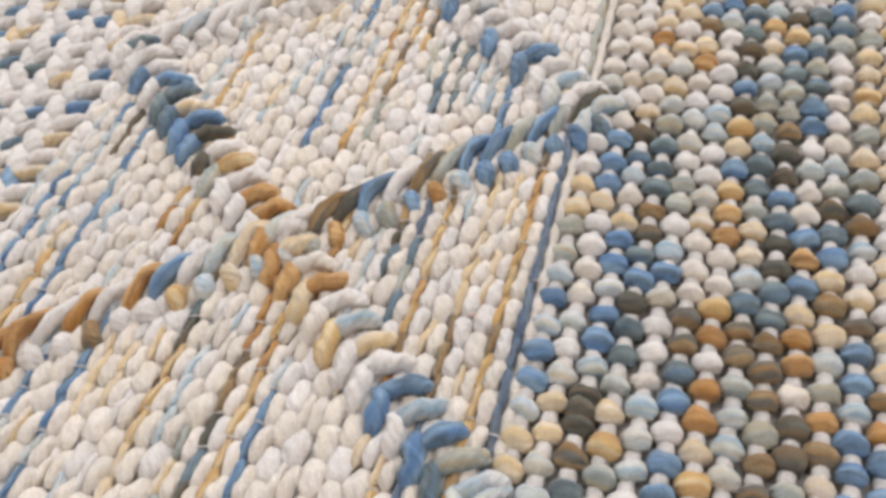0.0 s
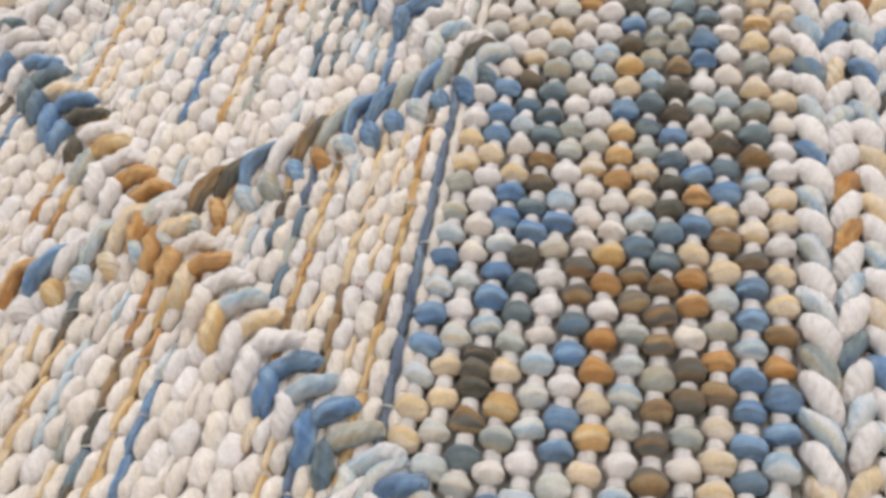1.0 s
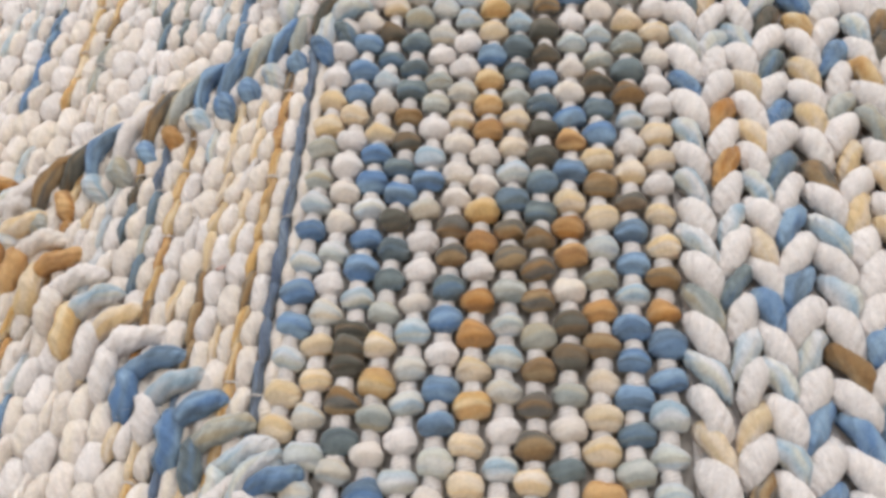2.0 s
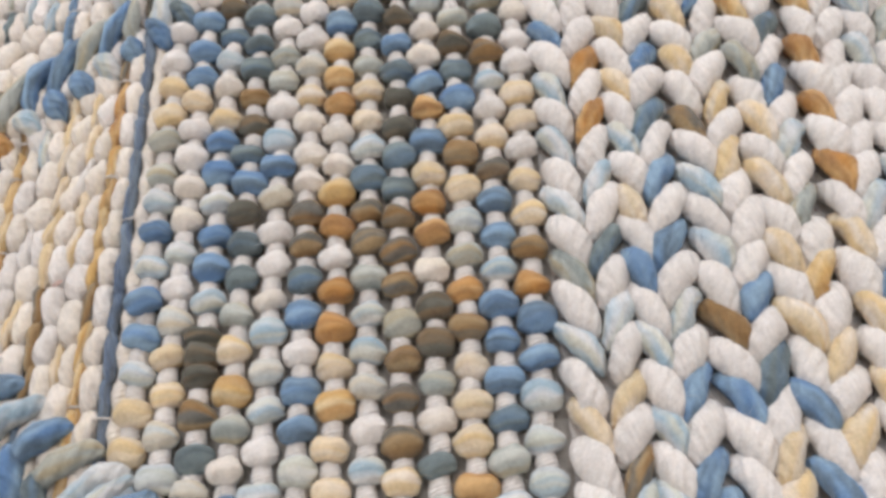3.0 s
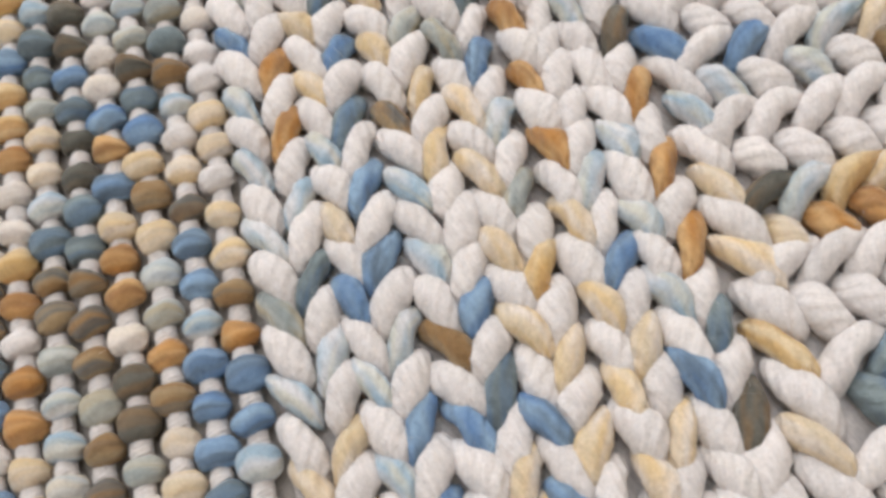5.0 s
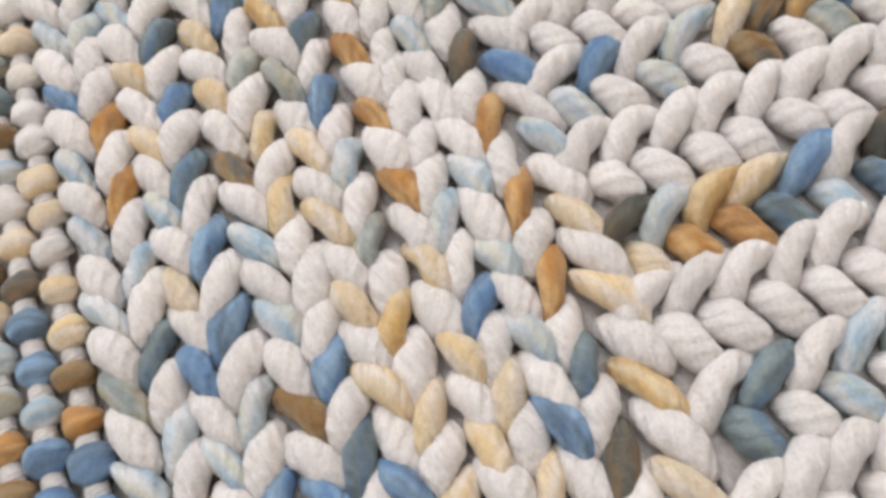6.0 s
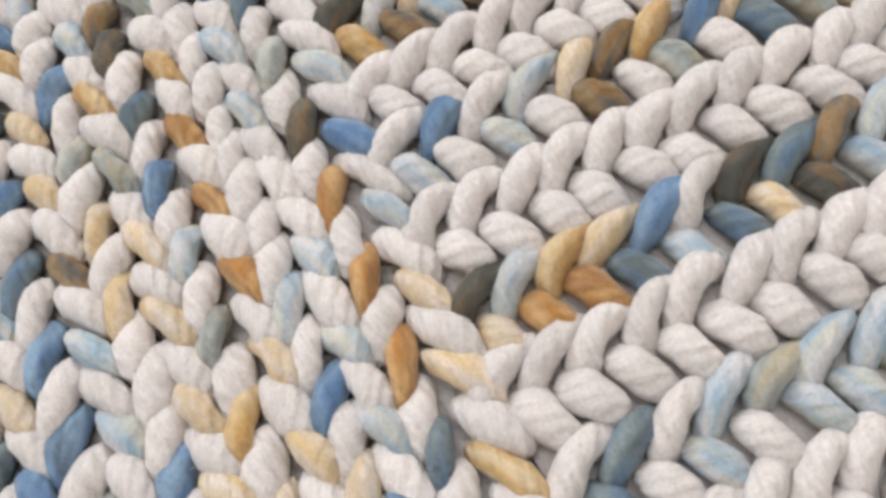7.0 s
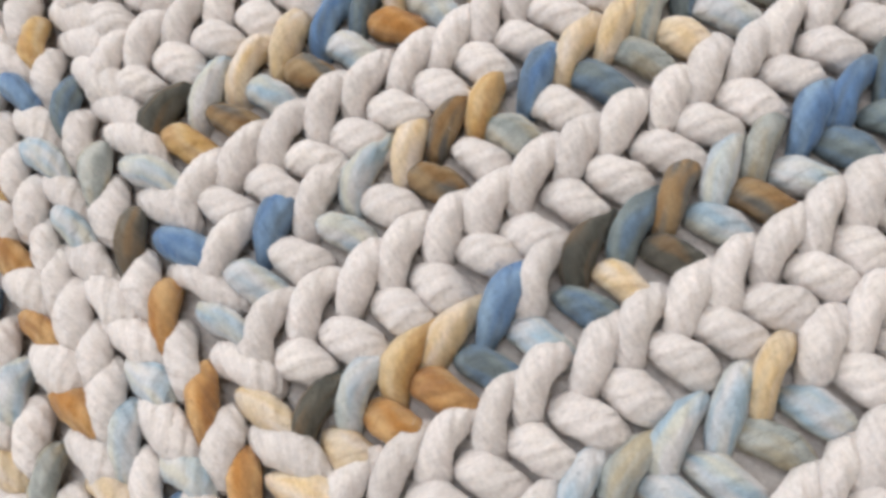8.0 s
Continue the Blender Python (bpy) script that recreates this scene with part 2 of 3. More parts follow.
def strand(length, width, height, bend=0.0, droop=1.0, blunt=2.6, shear=0.0, boxy=2.2, grain=1.0, ply=0.035, twist=2.0, seed=0):
    """A piece of felted yarn along x: thick in the middle, rounded ends that dip and turn. Sizes in mm."""
    rnd = random.Random(seed)
    waves = [(rnd.uniform(-1, 1), rnd.uniform(0, 6.28)) for _ in range(3)]
    bend, kink = bend * rnd.uniform(0.4, 1.7), length * rnd.uniform(-0.035, 0.035)
    verts, faces, spots = [], [], []
    stations = [math.sin((i / ALONG - 0.5) * math.pi) for i in range(1, ALONG)]
    for s in stations:
        swell = (1 - abs(s) ** blunt) ** (1 / boxy) * (1 + 0.09 * waves[0][0] * math.sin(3 * s + waves[0][1]))
        cx, cy, cz = s * length / 2, bend * (1 - s * s) - bend * 0.5 + kink * math.sin(math.pi * s), -droop * s * s
        tilt = math.atan2(-2 * bend * s, length / 2)
        for k in range(AROUND):
            a = 2 * math.pi * k / AROUND - math.pi / 2
            r = 1 + ply * math.sin(2 * a + twist * s + waves[1][1]) + 0.03 * waves[2][0] * math.sin(3 * a - 3 * s + waves[2][1])
            y, z = width / 2 * swell * r * math.cos(a), height / 2 * swell * r * math.sin(a)
            lump = noise.noise_vector(Vector((cx * 0.32 + seed * 3.1, y * 0.32, z * 0.32))) * 0.55
            verts.append(((cx - y * math.sin(tilt) + shear * y + lump.x) * MM, (cy + y * math.cos(tilt) + lump.y) * MM, (cz + z + lump.z) * MM))
    n = len(stations)
    for i in range(n - 1):
        for k in range(AROUND):
            q = (k + 1) % AROUND
            faces.append((i * AROUND + k, i * AROUND + q, (i + 1) * AROUND + q, (i + 1) * AROUND + k))
            spots.append(((i, k), (i, k + 1), (i + 1, k + 1), (i + 1, k)))
    for i, s in ((0, -1), (n - 1, 1)):
        verts.append((s * length / 2 * MM, -bend * 0.5 * MM, -droop * MM))
        tip = len(verts) - 1
        for k in range(AROUND):
            q = (k + 1) % AROUND
            ring = (i * AROUND + k, i * AROUND + q)
            faces.append((ring[1], ring[0], tip) if s < 0 else (*ring, tip))
            spots.append(((i, k + 1), (i, k), (i + s, k + 0.5)) if s < 0 else ((i, k), (i, k + 1), (i + s, k + 0.5)))
    uv_spots = [(grain * (i + 1) / ALONG, k / AROUND) for face in spots for i, k in face]
    return verts, faces, uv_spots


SHAPES = {}
MESHES = {}


def shape(kind, variant):
    """The shared form of one kind of yarn piece, in a few variants."""
    key = (kind, variant)
    if key not in SHAPES:
        SHAPES[key] = strand(seed=variant * 31 + 7, **KINDS[kind])
    return SHAPES[key]


def as_mesh(name, verts, faces, spots, mats, slots=None):
    me = bpy.data.meshes.new(name)
    me.from_pydata(verts, [], faces)
    layer = me.uv_layers.new(name="yarn")
    layer.data.foreach_set("uv", np.array(spots, dtype=np.float32).ravel())
    me.polygons.foreach_set("use_smooth", np.ones(len(faces), dtype=bool))
    for m in mats:
        me.materials.append(m)
    if slots is not None:
        me.polygons.foreach_set("material_index", slots)
    me.update()
    return me


def shared(kind, variant, letter):
    key = (kind, variant, letter)
    if key not in MESHES:
        MESHES[key] = as_mesh(kind, *shape(kind, variant), [WOOLS[letter]])
    return MESHES[key]


def under(ob, parent):
    ob.parent = parent
    return ob


def fray(panel, pieces, each=30):
    """Fine loose fibres that stand off the yarn, as narrow curved ribbons."""
    r = random.Random(len(pieces))
    letters = sorted(WOOLS)
    verts, faces, spots, slots = [], [], [], []
    for kind, variant, letter, m, _ in pieces:
        form = shape(kind, variant)[0]
        for _ in range(each):
            p = Vector(r.choice(form))
            if p.z < 0:
                continue
            p = m @ p
            out = (p - m.translation).normalized()
            along = Vector((r.gauss(0, 1), r.gauss(0, 1), r.gauss(0, 0.4))).normalized()
            side = out.cross(along).normalized()
            length, lift, wide = r.uniform(1.4, 4.6) * MM, r.uniform(0.1, 0.9), r.uniform(0.028, 0.05) * MM
            base = len(verts)
            for i in range(4):
                f = i / 3
                q = p - out * 0.1 * MM + along * length * f + out * length * lift * (f - 0.75 * f * f) + side * length * 0.25 * math.sin(2.2 * f)
                w = side * wide * (1 - 0.6 * f)
                verts += [tuple(q - w), tuple(q + w)]
            for i in range(3):
                faces.append((base + 2 * i, base + 2 * i + 1, base + 2 * i + 3, base + 2 * i + 2))
                spots += [(f, 0.5) for f in (i / 3, i / 3, i / 3 + 0.3, i / 3 + 0.3)]
                slots.append(letters.index(letter))
    me = as_mesh("wool_fuzz", verts, faces, spots, [WOOLS[c] for c in letters], slots)
    tagged(under(new("wool_fuzz", me), panel), label="fine loose wool fibres", kind="stuff")


def lay(panel, name, pieces, middle, most=300, label=""):
    """Pieces (kind, variant, letter, matrix, v): those nearest to the line v = middle as objects, the rest joined."""
    pieces = sorted(pieces, key=lambda p: abs(p[4] - middle))
    for kind, variant, letter, m, _ in pieces[:most]:
        ob = under(new(name, shared(kind, variant, letter)), panel)
        ob.matrix_basis = m
    fray(panel, pieces)
    rest = pieces[most:]
    if not rest:
        return
    letters = sorted(WOOLS)
    verts, faces, spots, slots = [], [], [], []
    for kind, variant, letter, m, _ in rest:
        v, f, s = shape(kind, variant)
        base = len(verts)
        a = np.array(m)
        verts += (np.array(v) @ a[:3, :3].T + a[:3, 3]).tolist()
        faces += [tuple(base + i for i in one) for one in f]
        spots += s
        slots += [letters.index(letter)] * len(f)
    me = as_mesh("outer_" + name, verts, faces, spots, [WOOLS[c] for c in letters], slots)
    tagged(under(new("outer_" + name, me), panel), label=label, kind="stuff")


def at(u, v, z, turn, sx=1.0, sy=1.0, sz=1.0, pitch=0.0, roll=0.0):
    """A piece at u, v (mm over the rug), its length turned by so many degrees from the u axis."""
    rot = Euler((radians(roll), radians(pitch), radians(turn)), "XYZ").to_matrix().to_4x4()
    return Matrix.Translation((u * MM, v * MM, z * MM)) @ rot @ Matrix.Diagonal((sx, sy, sz, 1))


# length, width, height in mm; how far it bows sideways and dips at its ends
KINDS = {
    "bead": dict(length=9.5, width=7.0, height=6.9, bend=0.3, droop=1.1, blunt=2.7, boxy=2.1, grain=0.12),
    "oval": dict(length=13.6, width=7.3, height=6.0, bend=0.2, droop=1.3, blunt=3.0, boxy=2.5, shear=0.12, grain=0.6),
    "half": dict(length=13.6, width=5.1, height=5.8, bend=0.25, droop=1.3, blunt=3.0, boxy=2.5, shear=0.12, grain=0.6),
    "strip": dict(length=14.6, width=3.9, height=4.4, bend=0.0, droop=0.6, blunt=3.4, grain=0.6),
    "slope": dict(ply=0.05, twist=3.0, length=20.0, width=7.6, height=7.5, bend=0.9, droop=2.6, blunt=2.7, shear=0.22, boxy=2.2),
    "thin_slope": dict(ply=0.07, twist=3.5, length=18.8, width=6.3, height=7.2, bend=0.8, droop=2.4, blunt=2.7, shear=0.18, boxy=2.2),
    "arm": dict(ply=0.055, twist=3.5, length=20.8, width=7.1, height=8.4, bend=2.5, droop=3.6, blunt=3.0),
    "lobe": dict(ply=0.055, twist=3.0, length=16.2, width=8.5, height=8.2, bend=0.9, droop=3.2, blunt=3.0, shear=0.1),
    "cross": dict(length=5.4, width=0.55, height=0.55, bend=0.3, droop=0.7, blunt=6.0),
    "ridge_arm": dict(ply=0.13, twist=7.0, length=18.4, width=6.1, height=7.0, bend=0.9, droop=3.2, blunt=3.6, boxy=2.4),
    "ridge_long": dict(ply=0.13, twist=6.5, length=25.0, width=4.8, height=6.4, bend=2.8, droop=3.4, blunt=4.0),
    "ridge_bulb": dict(ply=0.07, twist=3.0, length=12.0, width=6.4, height=7.2, bend=0.6, droop=2.6, blunt=2.6),
}
VARIANTS = 9
LOW, HIGH = -92.0, 204.0  # the stretch of rug, in mm along v

rug = new("woven_rug")
rug.location = (0, 0, TOP)
tagged(rug, "chunky hand-woven wool rug in cream, blue, rust and grey, lying flat", "rug")


def panel(name, label):
    return tagged(under(new(name), rug), label)


def slab(name, u0, u1, v0, v1, z0, z1, mat, parent):
    bm = bmesh.new()
    bmesh.ops.create_grid(bm, x_segments=110, y_segments=90, size=0.5)
    for v in bm.verts:
        x, y = u0 + (v.co.x + 0.5) * (u1 - u0), v0 + (v.co.y + 0.5) * (v1 - v0)
        v.co = (x * MM, y * MM, (z1 + 0.7 * math.sin(x * 0.63) * math.sin(y * 0.66) + 0.6 * noise.noise(Vector((x * 0.3, y * 0.3, 0)))) * MM)
    edge = bmesh.ops.extrude_face_region(bm, geom=bm.faces[:])
    for g in edge["geom"]:
        if isinstance(g, bmesh.types.BMVert):
            g.co.z = z0 * MM
    bmesh.ops.recalc_face_normals(bm, faces=bm.faces)
    layer = bm.loops.layers.uv.new("yarn")
    for f in bm.faces:
        f.smooth = True
        for corner in f.loops:
            corner[layer].uv = (corner.vert.co.x / 0.016, corner.vert.co.y / 0.024)
    me = bpy.data.meshes.new(name)
    bm.to_mesh(me)
    bm.free()
    me.materials.append(mat)
    return under(new(name, me), parent)


slab("backing", -296, 372, LOW - 4, HIGH + 4, -11.9, -10.6, JUTE, rug)["label"] = "coarse cotton backing under the weave"


def tube(name, points, radius, mat, parent, sides=8):
    """A cord through points (u, v, z, thickness factor)."""
    verts, faces, spots = [], [], []
    for i, (u, v, z, f) in enumerate(points):
        for k in range(sides):
            a = 2 * math.pi * k / sides
            verts.append(((u + radius * f * math.cos(a)) * MM, v * MM, (z + radius * f * math.sin(a)) * MM))
    for i in range(len(points) - 1):
        for k in range(sides):
            q = (k + 1) % sides
            faces.append((i * sides + k, i * sides + q, (i + 1) * sides + q, (i + 1) * sides + k))
            spots += [(i * 0.25, k / sides), (i * 0.25, (k + 1) / sides), (i * 0.25 + 0.25, (k + 1) / sides), (i * 0.25 + 0.25, k / sides)]
    me = as_mesh(name, verts, faces, spots, [mat])
    return under(new(name, me), parent)


# ---- beaded panel: thirteen cords wound with dyed yarn ----
# Dyes from the far end to the near end; the second value is the place along v of the first bead that follows the bar.
BEADS = [
    ("wwwwwwwwww|wwttgglblbblttlw", 91.4), ("gwwwwwtww|bbbtwwwwlwwttwlw", 94.6), ("wtttotwwt|kslwtbblbblkknsw", 98.8),
    ("wttwtwtwg|sssnksbkssgtygwb", 94.8), ("wwbntowwlw|wggwlbwwwwlwlwlw", 88.6), ("bwblwwwwll|wwwtwwwnnsbwbblw", 93.3),
    ("wknsskkbkyt|byyowwyowootyttw", 88.7), ("wllytwlggl|ssgttlsnngllwwlw", 92.0), ("knwkybsggnk|kbskkssnnngnnntw", 89.0),
    ("wgwsssgsbbwl|wwbobtoowkkgwslw", 83.0), ("wwbbsgwwwwwl|gksbtntlgontttow", 86.7), ("wtttwgttytgtg|snlwtnbblbbbsglw", 82.0),
    ("ttwttywttwtwtw|wwttwttnobbllllw", 77.2),
]
PITCH = 9.705
beaded = panel("beaded_panel", "beaded weave in blue, slate, rust and cream")
rnd = random.Random(11)
pieces = []
for j, (dyes, first) in enumerate(BEADS):
    above, below = dyes.split("|")
    start = 1.013 * first + 1.2
    row = [(start + PITCH * (len(above) - i), c) for i, c in enumerate(above)] + [(start - PITCH * i, c) for i, c in enumerate(below)]
    while row[0][0] < HIGH - 8:
        row.insert(0, (row[0][0] + PITCH, rnd.choice("wwtlbsg")))
    while row[-1][0] > LOW + 12:
        row.append((row[-1][0] - PITCH, rnd.choice("wwtlbsg")))
    u0, slope = 3.85 + 8.104 * j, 0.010 + (0.012 if j > 10 else 0.0)
    row += [((a[0] + b[0]) / 2, "k") for a, b in zip(row, row[1:]) if j == 2 and a[1] == b[1] == "k"]  # two dark beads that run together
    for v, c in row:
        v += 0.09 * max(0.0, v - 85)
        if v > HIGH - 3 or v < LOW + 3:
            continue
        big = rnd.uniform(0.9, 1.07)
        m = at(u0 + slope * v + rnd.gauss(0, 0.3), v + rnd.gauss(0, 0.45), -5.2 + rnd.gauss(0, 0.35), rnd.gauss(0, 5), big, big * rnd.uniform(0.88, 1.12), big, 0, rnd.gauss(-10, 6))
        pieces.append(("bead", rnd.randrange(VARIANTS), rnd.choice("wwcch") if c == "w" else c, m, v))
    cord = []
    v = LOW
    while v <= HIGH:
        phase = (v - start) / PITCH
        cord.append((u0 + slope * v + 0.3 * math.sin(v * 0.2 + j), v, -7.2 + 0.5 * math.cos(2 * math.pi * (phase - 0.5)), 0.96 + 0.12 * math.cos(2 * math.pi * (phase - 0.42))))
        v += PITCH / 6
    tube("warp_cord", cord, 2.45, WOOLS["w"], beaded, 10)
lay(beaded, "bead", pieces, 20.0, label="beads of wound yarn")

# ---- flat panel: fine columns of oval stitches between the ridges ----
# For each column, dyes of the yarn beside the cream one, from the near end to the far end, a letter each 30 mm.
COLUMNS = ("vvvvvvggg ooooooyww twwttwwww vvnttlwww ywwwwbbww wyooowlww wwwsvwlww wwwknwsso wwllwwsww wwwtwwgww "
           "bbwowwwoo yoowwsoow knowwyooo gwwlwwlww wlwwwbbbb tykwwwlww wwwwwwlww wtwwwwwww wtwoowwww bbwowwwww "
           "wwwwwyyyw bbwwwblww wwwlwwwww wbbbbwwww wyywkkwww wwwbbwwww wwbblwwww wwwlwwwww").split()
PALER = {"o": "y", "y": "t", "b": "l", "v": "b", "k": "s", "n": "y", "s": "g", "l": "w", "t": "w"}
flat = panel("flat_panel", "flat weave of cream ovals striped with rust, blue and grey yarn")
slab("ground_weave", -188, -1, LOW, HIGH, -10.5, -7.4, WOOLS["w"], flat)
rnd = random.Random(23)
pieces, threads = [], []
for k, dyes in enumerate(COLUMNS):
    centre = -7.8 - 6.72 * (k - 1) + (1.8 * math.sin(math.pi * (k - 8) / 8) if 8 < k < 16 else 0)
    step = 11.0
    v = LOW + 6 + (k % 2) * step / 2 + rnd.uniform(-1, 1)
    while v < HIGH - 4:
        place = (v + 60) / 30
        c = dyes[min(8, max(0, int(place + rnd.uniform(0.35, 0.65))))]
        du, dv, dz = rnd.gauss(0, 0.25), rnd.gauss(0, 0.4), rnd.gauss(0, 0.3)
        lean = 84 + rnd.gauss(0, 4)
        if k == 0:
            pieces.append(("strip", rnd.randrange(VARIANTS), c, at(-2.9 - 0.010 * v + du * 0.5, v + dv, -5.0 + dz, 90 + rnd.gauss(0, 2), 1.0, 0.8, 1.0), v))
        elif c == "w" and rnd.random() < 0.72:
            big = rnd.uniform(0.95, 1.05)
            pieces.append(("oval", rnd.randrange(VARIANTS), rnd.choice("wwwccccccc"), at(centre + du, v + dv, -5.3 + dz, lean, rnd.uniform(0.92, 1.04), big, big, 5), v))
        else:
            pieces.append(("half", rnd.randrange(VARIANTS), rnd.choice("wcccc"), at(centre + 1.6 + du, v + dv, -4.9 + dz, lean, rnd.uniform(0.92, 1.02), rnd.uniform(0.95, 1.06), 1.0, 5), v))
            pieces.append(("strip", rnd.randrange(VARIANTS), (rnd.choice("ooyn" if c == "o" else c) if rnd.random() < 0.72 else PALER.get(c, "t")) if c != "w" else rnd.choice("wcctl"), at(centre - 2.1 + du, v + dv, -4.9 + dz, lean + rnd.gauss(0, 2), 1.0, rnd.uniform(0.7, 0.95), 1.0), v))
        if c in "bvkonys" and rnd.random() < 0.45:
            threads.append(("cross", rnd.randrange(VARIANTS), "w", at((centre - 1.6 if k else -2.6) + du, v + dv + step / 2, -3.0, rnd.gauss(14, 9), rnd.uniform(0.6, 1.1)), v))
        v += step * rnd.uniform(0.97, 1.03)
lay(flat, "cross_thread", threads, 20.0, label="thin white threads across the dyed stripes")
lay(flat, "oval_stitch", pieces, 20.0, label="oval stitches of the flat weave")

# cream cord along the joint of the two panels
seam = [(0.3 - 0.010 * v + 0.2 * math.sin(v * 0.33), v, -6.3 + 0.3 * math.sin(v * 0.65), 1.0 + 0.22 * math.sin(v * 0.62)) for v in [LOW + 2 * i for i in range(int((HIGH - LOW) / 2) + 1)]]
tube("seam_cord", seam, 1.9, WOOLS["c"], rug, 10)["label"] = "thin cream cord along a seam"

# ---- ridges: plaits that cross the flat panel as a lattice of diamonds ----
ridges = panel("ridge_lattice", "raised plaited ridges that form a lattice of diamonds")


def ridge(start, end, one, two, build, cut=(0, 1), seed=1):
    """A plait from start to end; one and two hold the dyes of its two sides."""
    r = random.Random(seed)
    p, q = Vector(start), Vector(end)
    steps = len(one) - 1
    out = []
    for i in range(steps + 1):
        f = i / steps
        if cut[0] <= f <= cut[1]:
            out += build(p.lerp(q, f), one[i], two[i % len(two)], r)
    return out


def falling(p, c, d, r):
    """Arms that point up and right on one side, down on the other."""
    return [
        ("ridge_arm", r.randrange(VARIANTS), c, at(p.x + 3.0, p.y + 2.8, -1.5 + r.gauss(0, 0.3), 31 + r.gauss(0, 4), r.uniform(0.9, 1.04), r.uniform(0.92, 1.08), 1.0), p.y),
        ("ridge_arm", r.randrange(VARIANTS), d, at(p.x - 3.0, p.y - 4.9, -1.7 + r.gauss(0, 0.3), 274 + r.gauss(0, 4), r.uniform(0.88, 1.02), r.uniform(0.95, 1.12), 1.0), p.y),
    ]


def rising(p, c, d, r):
    """Long bowed strands above, round bulbs below them."""
    return [
        ("ridge_long", r.randrange(VARIANTS), c, at(p.x - 1.8, p.y + 1.6, -1.3 + r.gauss(0, 0.3), 68 + r.gauss(0, 3), r.uniform(0.92, 1.04), r.uniform(0.92, 1.1), 1.0), p.y),
        ("ridge_bulb", r.randrange(VARIANTS), d, at(p.x + 3.6, p.y - 6.0, -2.6 + r.gauss(0, 0.3), 118 + r.gauss(0, 6), r.uniform(0.88, 1.05), r.uniform(0.88, 1.05), 1.0), p.y),
    ]


TIP, FAR = (2.3, 107.5), (-184.0, 107.0)
LOW_TIP, LOW_FAR = (2.3, -50.0), (-184.0, -57.0)
pieces = ridge(FAR, LOW_TIP, "swwbstbkwywoowtcowltwblbglb", "wwbwssbbkgwwwoootcywwbwbslw", falling, seed=3)
pieces += ridge(LOW_FAR, TIP, "ooyboowowobwltlwnkbwngbbgbgk", "ttooowwnwwyltllgolgbolbblbbs", rising, seed=5)
pieces += ridge((-184.0, 262.0), TIP, "wwlwwtwwwbwwwlwwwwlwwwbwlwl", "wwwbwwwlwwwwwlwwwbwwbwbwlwl", falling, (0.34, 1), 7)
pieces += ridge(FAR, (2.3, 258.0), "wwwlwwwtwwwwwswwwwlwwwtwww", "wwwwwlwww", rising, (0, 0.62), 9)
pieces += ridge((-184.0, -207.0), LOW_TIP, "wwlwwtwwwbwwwlwwwwlwwbwbwl", "btwwl", rising, (0.76, 1), 11)
lay(ridges, "plait_strand", pieces, 20.0, label="strands of the raised plaits")

# ---- knitted panels: upright plaits of slanting strands ----

def knit_column(u0, slope, start, dyes, leaning, r, step=9.45, top=HIGH, low=LOW, wide_turn=119, thin_turn=63, rise=0.0, lift=0.0, longer=1.0, fat=1.0):
    """One side of an upright plait: strands that lean the same way, one over the other."""
    out = []
    row = [(start - step * i, c) for i, c in enumerate(dyes)]
    while row[-1][0] > low + 14:
        row.append((row[-1][0] - step, r.choice("wwwltb") if len(row) % 2 else "w"))
    for v, c in row:
        if not low + 6 < v < top - 6:
            continue
        kind = "slope" if c == "w" else "thin_slope"
        turn = (wide_turn if leaning else thin_turn) + r.gauss(0, 5)
        z = lift + (-3.5 if c == "w" else -3.8 + rise) + (0.5 if leaning and rise else 0.0) + r.gauss(0, 0.35)
        out.append((kind, r.randrange(VARIANTS), c, at(u0 + slope * v + r.gauss(0, 0.4), v + r.gauss(0, 0.5), z, turn, longer * r.uniform(0.88, 1.04), (1 if leaning else -1) * -fat * r.uniform(0.86, 1.1), r.uniform(0.93, 1.05), 8 + r.gauss(0, 2)), v))
    return out


# dyes from the far end to the near end; the bar stands before the strand whose place along v is given
KNIT = [
    ("wlwbwlwswlw|bwlwlwlwgwlwtw", 77.8, 110.0), ("wlwtwbwtwlw|wowowlwswlwtwn", 75.8, 119.6), ("wswowlwbwlwt|wtwlwtwbwlwlw", 67.2, 126.6),
    ("wlwtwbwlkwsw|bwswbwbwlwbwb", 65.1, 134.4), ("wgwlwowbywtw|twnwlwlwnwbw", 62.3, 143.3), ("wtwbwgwlwwbwg|wtwtwwwbwswt", 58.7, 152.0),
    ("wlwtwowlwlwyw|gwtwtwtwtwbwb", 59.7, 159.2), ("wtwlwgwbwnkws|wbwlwgwywtwtw", 61.7, 166.2), ("wswowlwowgwyw|owowowtwtwtwt", 61.4, 174.7),
    ("wlwtwwwlwwwwww|wwwwlwbwtwtw", 50.3, 182.0), ("wwtwlwwwwbwlwl|wwwlwlwlwbwww", 49.4, 189.8), ("wwkwlwkwywswgw|kwowowowswkw", 49.8, 198.2),
    ("wwwwlwtwwwwwlw|bwlwtwtwywt", 41.6, 207.6),
]
TURNS = (119, 60, 115, 60, 119, 62, 112, 63, 106, 63, 107, 64, 117)  # degrees by which the strands of each column turn
knit = panel("knit_panel", "thick knitted plaits in cream flecked with blue, rust and gold")
slab("ground_weave", 106, 212, LOW, HIGH, -10.5, -8.6, WOOLS["w"], knit)
rnd = random.Random(31)
pieces = []
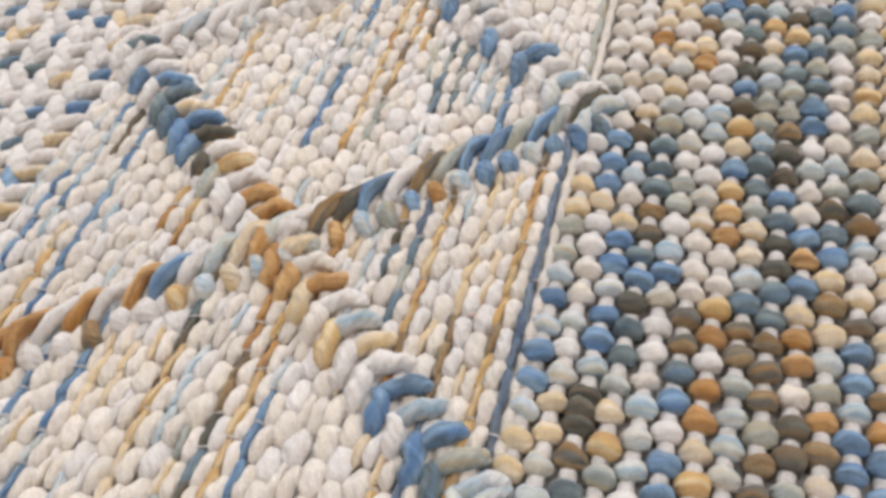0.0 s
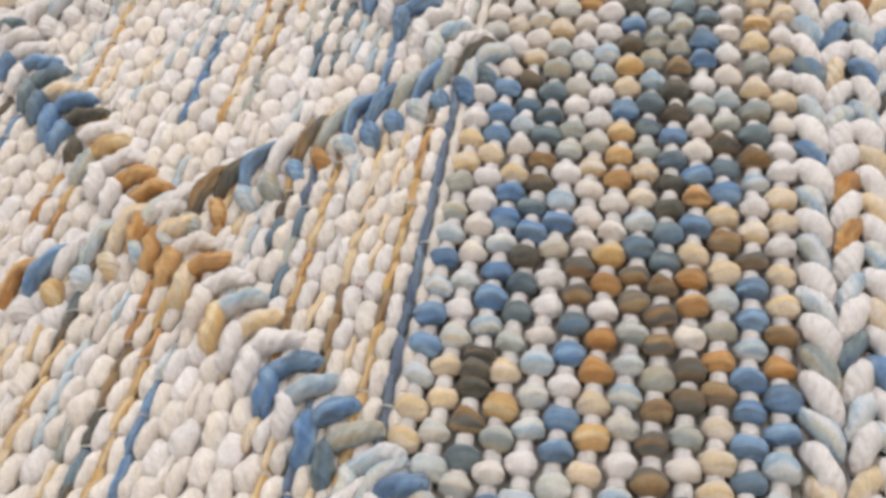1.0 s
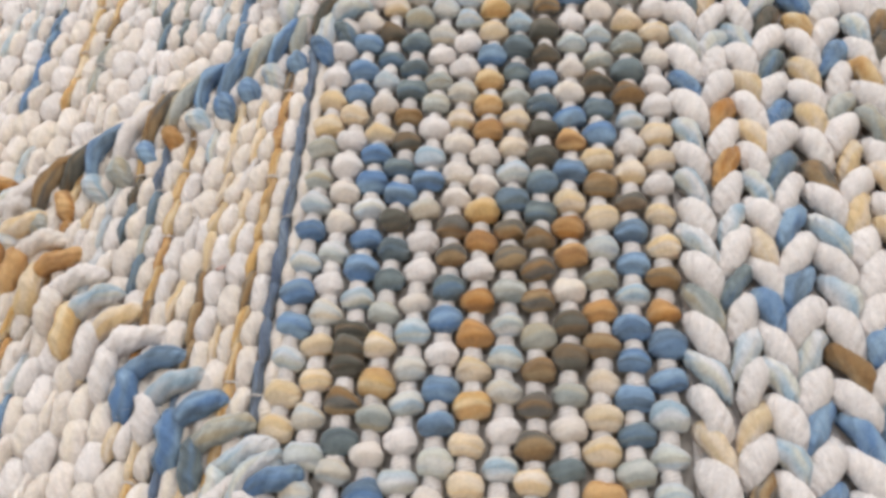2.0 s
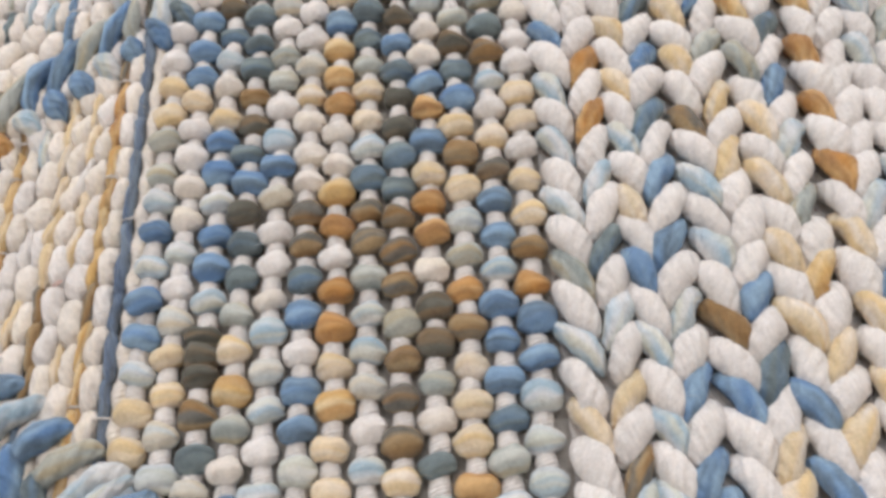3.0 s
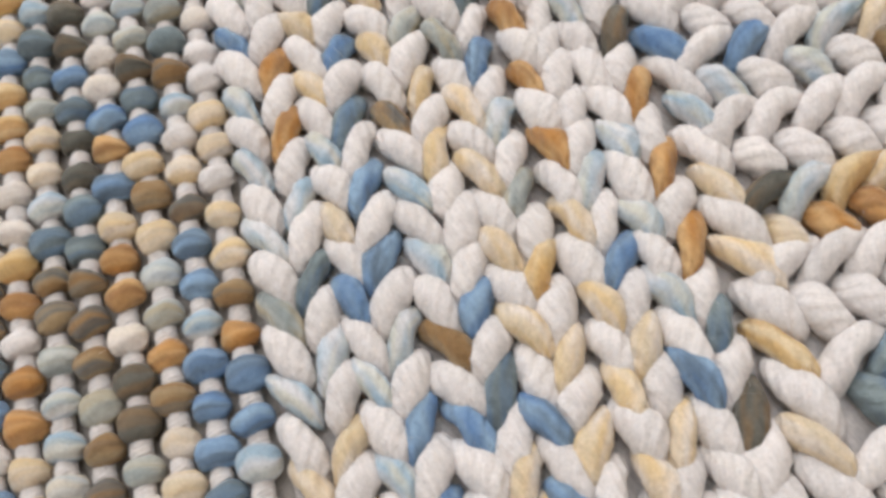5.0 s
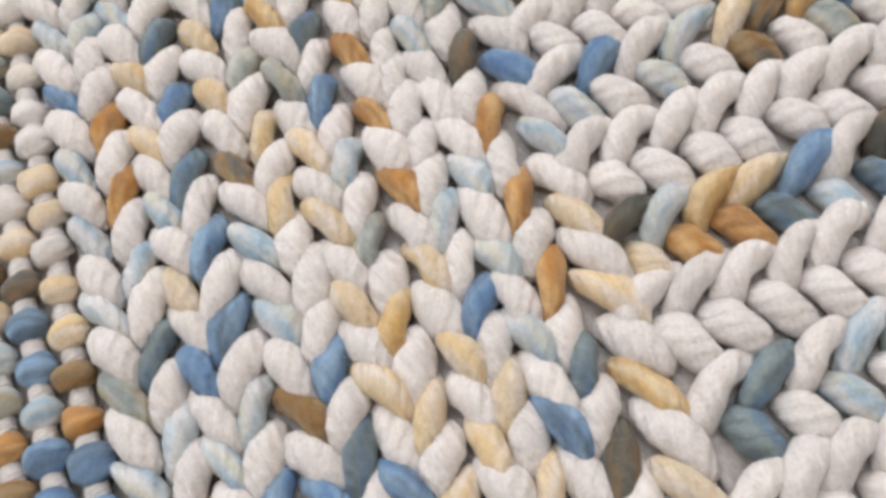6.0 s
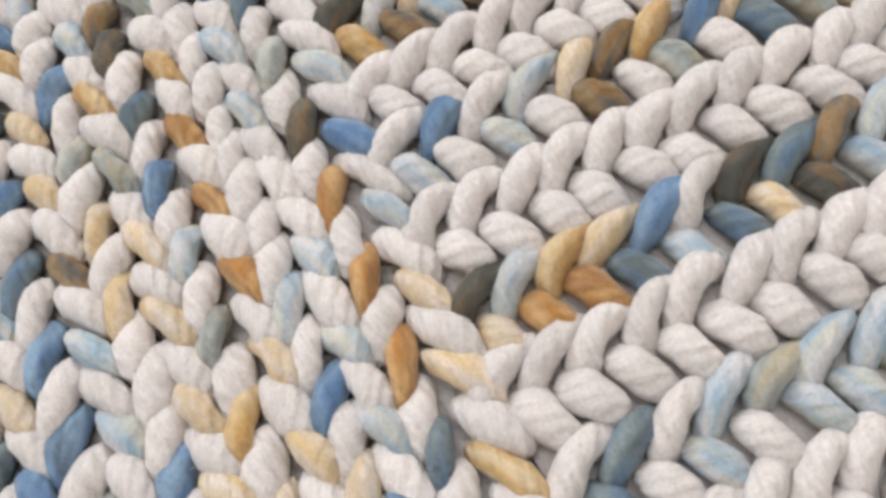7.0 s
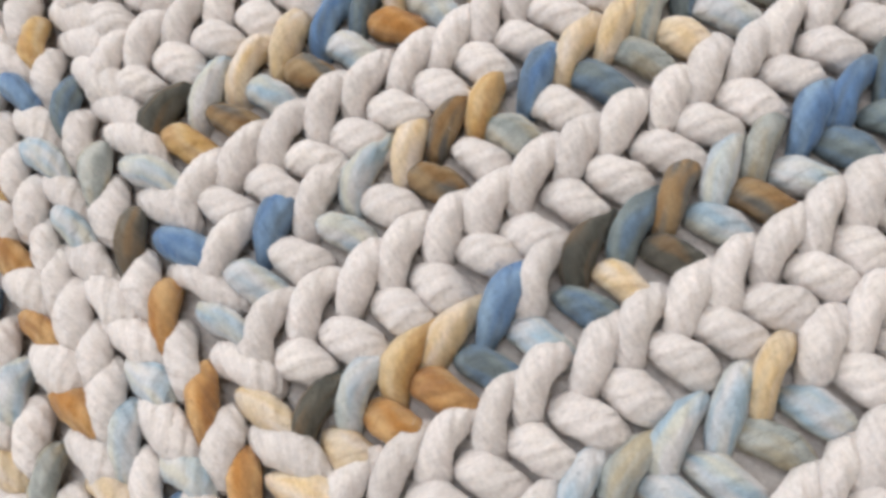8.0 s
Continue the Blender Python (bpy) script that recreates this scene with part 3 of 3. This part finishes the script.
for j, (dyes, first, u0) in enumerate(KNIT):
    above, below = dyes.split("|")
    pieces += knit_column(u0 + 0.7 + (0.9 if j in (7, 8, 9) else 0.0), 0.008 + 0.0028 * j, first + 9.45 * len(above), above + below, j % 2 == 0, rnd, wide_turn=TURNS[j], thin_turn=TURNS[j], longer=1.04 if j == 12 else 0.96, fat=1.0, rise=0.0 if j < 6 else 0.9)
lay(knit, "knit_strand", pieces, 20.0, label="slanting strands of the knitted plaits")

left_knit = panel("far_knit_panel", "knitted plaits in cream with blue and rust strands")
slab("ground_weave", -292, -188.5, LOW, HIGH, -10.5, -7.4, WOOLS["w"], left_knit)
rnd = random.Random(47)
pieces = []
for j in range(15):
    over = j % 2 == 1
    dyes = "".join("w" if i % 2 or over and rnd.random() < 0.6 else rnd.choice("wlbtts") for i in range(37))
    pieces += knit_column(-189.5 - 7.0 * j, -0.02, HIGH - 5 - (j % 3) * 3.1, dyes, over, rnd, 9.0, wide_turn=116, thin_turn=46, lift=0.6 if over else -0.7, fat=1.0 if over else 0.72)
lay(left_knit, "knit_strand", pieces, 60.0, label="slanting strands of the knitted plaits")

# ---- chain panel: level chains, cream ones between dyed ones ----
chains = panel("chain_panel", "rows of thick chain stitch, cream rows between dyed ones")
slab("ground_weave", 212.5, 368, LOW, HIGH, -10.5, -6.6, WOOLS["w"], chains)
# place along v of the arms; along u of the first arm and lobe; dyes of arms and of lobes
CHAINS = [
    (187.0, 217.0, 220.0, "w", "w"), (169.0, 216.0, 219.0, "lbtsgl", "twgswl"), (150.5, 219.0, 221.0, "w", "w"),
    (131.0, 216.0, 219.0, "gstlwb", "lwtgsn"), (110.0, 217.0, 220.0, "w", "w"), (90.0, 215.0, 218.0, "w", "w"),
    (71.0, 220.3, 221.3, "klttbstglbws", "ynlnloltgsgl"), (52.2, 219.3, 221.4, "w", "w"), (35.0, 218.2, 218.4, "wbwltnybttgs", "lwlwnwgwsgtlgw"),
    (15.4, 216.0, 219.4, "w", "w"), (-3.2, 215.4, 218.0, "klytbwksnlgbbss", "tooslstklnlss"), (-20.8, 214.0, 217.0, "w", "w"),
    (-40.5, 218.0, 221.0, "wswlglltwwwg", "swlwllglwwtlg"), (-59.5, 215.0, 218.0, "w", "w"), (-77.5, 216.0, 219.0, "lsbtgwl", "swltbg"),
]
rnd = random.Random(53)
pieces = []
for v, u_arm, u_lobe, arms, lobes in CHAINS:
    for i in range(16):
        u = u_arm + 10.0 * i
        fall = -0.03 * (u - 235)
        c = arms[i % len(arms)]
        if LOW + 8 < v < HIGH - 8 and u < 362:
            pieces.append(("arm", rnd.randrange(VARIANTS), c, at(u + rnd.gauss(0, 0.4), v + fall + rnd.gauss(0, 0.5), -2.2 + rnd.gauss(0, 0.3) - (0.4 if c != "w" else 0), 31 + rnd.gauss(0, 4), rnd.uniform(0.9, 1.03), rnd.uniform(0.92, 1.06) * (1 if c == "w" else 0.87), 1.0, -6), v))
        u = u_lobe + 10.0 * i
        c = lobes[i % len(lobes)]
        if LOW + 16 < v < HIGH and u < 362:
            pieces.append(("lobe", rnd.randrange(VARIANTS), c, at(u + rnd.gauss(0, 0.4), v - 8.8 + fall + rnd.gauss(0, 0.5), -2.6 + rnd.gauss(0, 0.3) - (0.4 if c != "w" else 0), 112 + rnd.gauss(0, 4), rnd.uniform(0.9, 1.03), rnd.uniform(0.92, 1.04) * (1 if c == "w" else 0.87), 1.0, 7), v))
lay(chains, "chain_strand", pieces, 10.0, label="strands of the chain rows")

# ---- a speck of lint caught on the flat panel ----
bm = bmesh.new()
bmesh.ops.create_icosphere(bm, subdivisions=2, radius=1.0)
for v in bm.verts:
    v.co = Vector((v.co.x * 1.5 + 0.3 * v.co.y, v.co.y * 0.6, v.co.z * 0.5)) * MM * (1 + 0.35 * noise.noise(v.co * 2.1))
me = bpy.data.meshes.new("lint_speck")
bm.to_mesh(me)
bm.free()
me.materials.append(LINT)
speck = new("lint_speck", me)
speck.matrix_basis = pose(-17.6 * MM, 11.6 * MM, TOP - 0.9 * MM, 0, 0, 20)
tagged(speck, "tiny pinkish speck of lint lying on the rug", "lint")
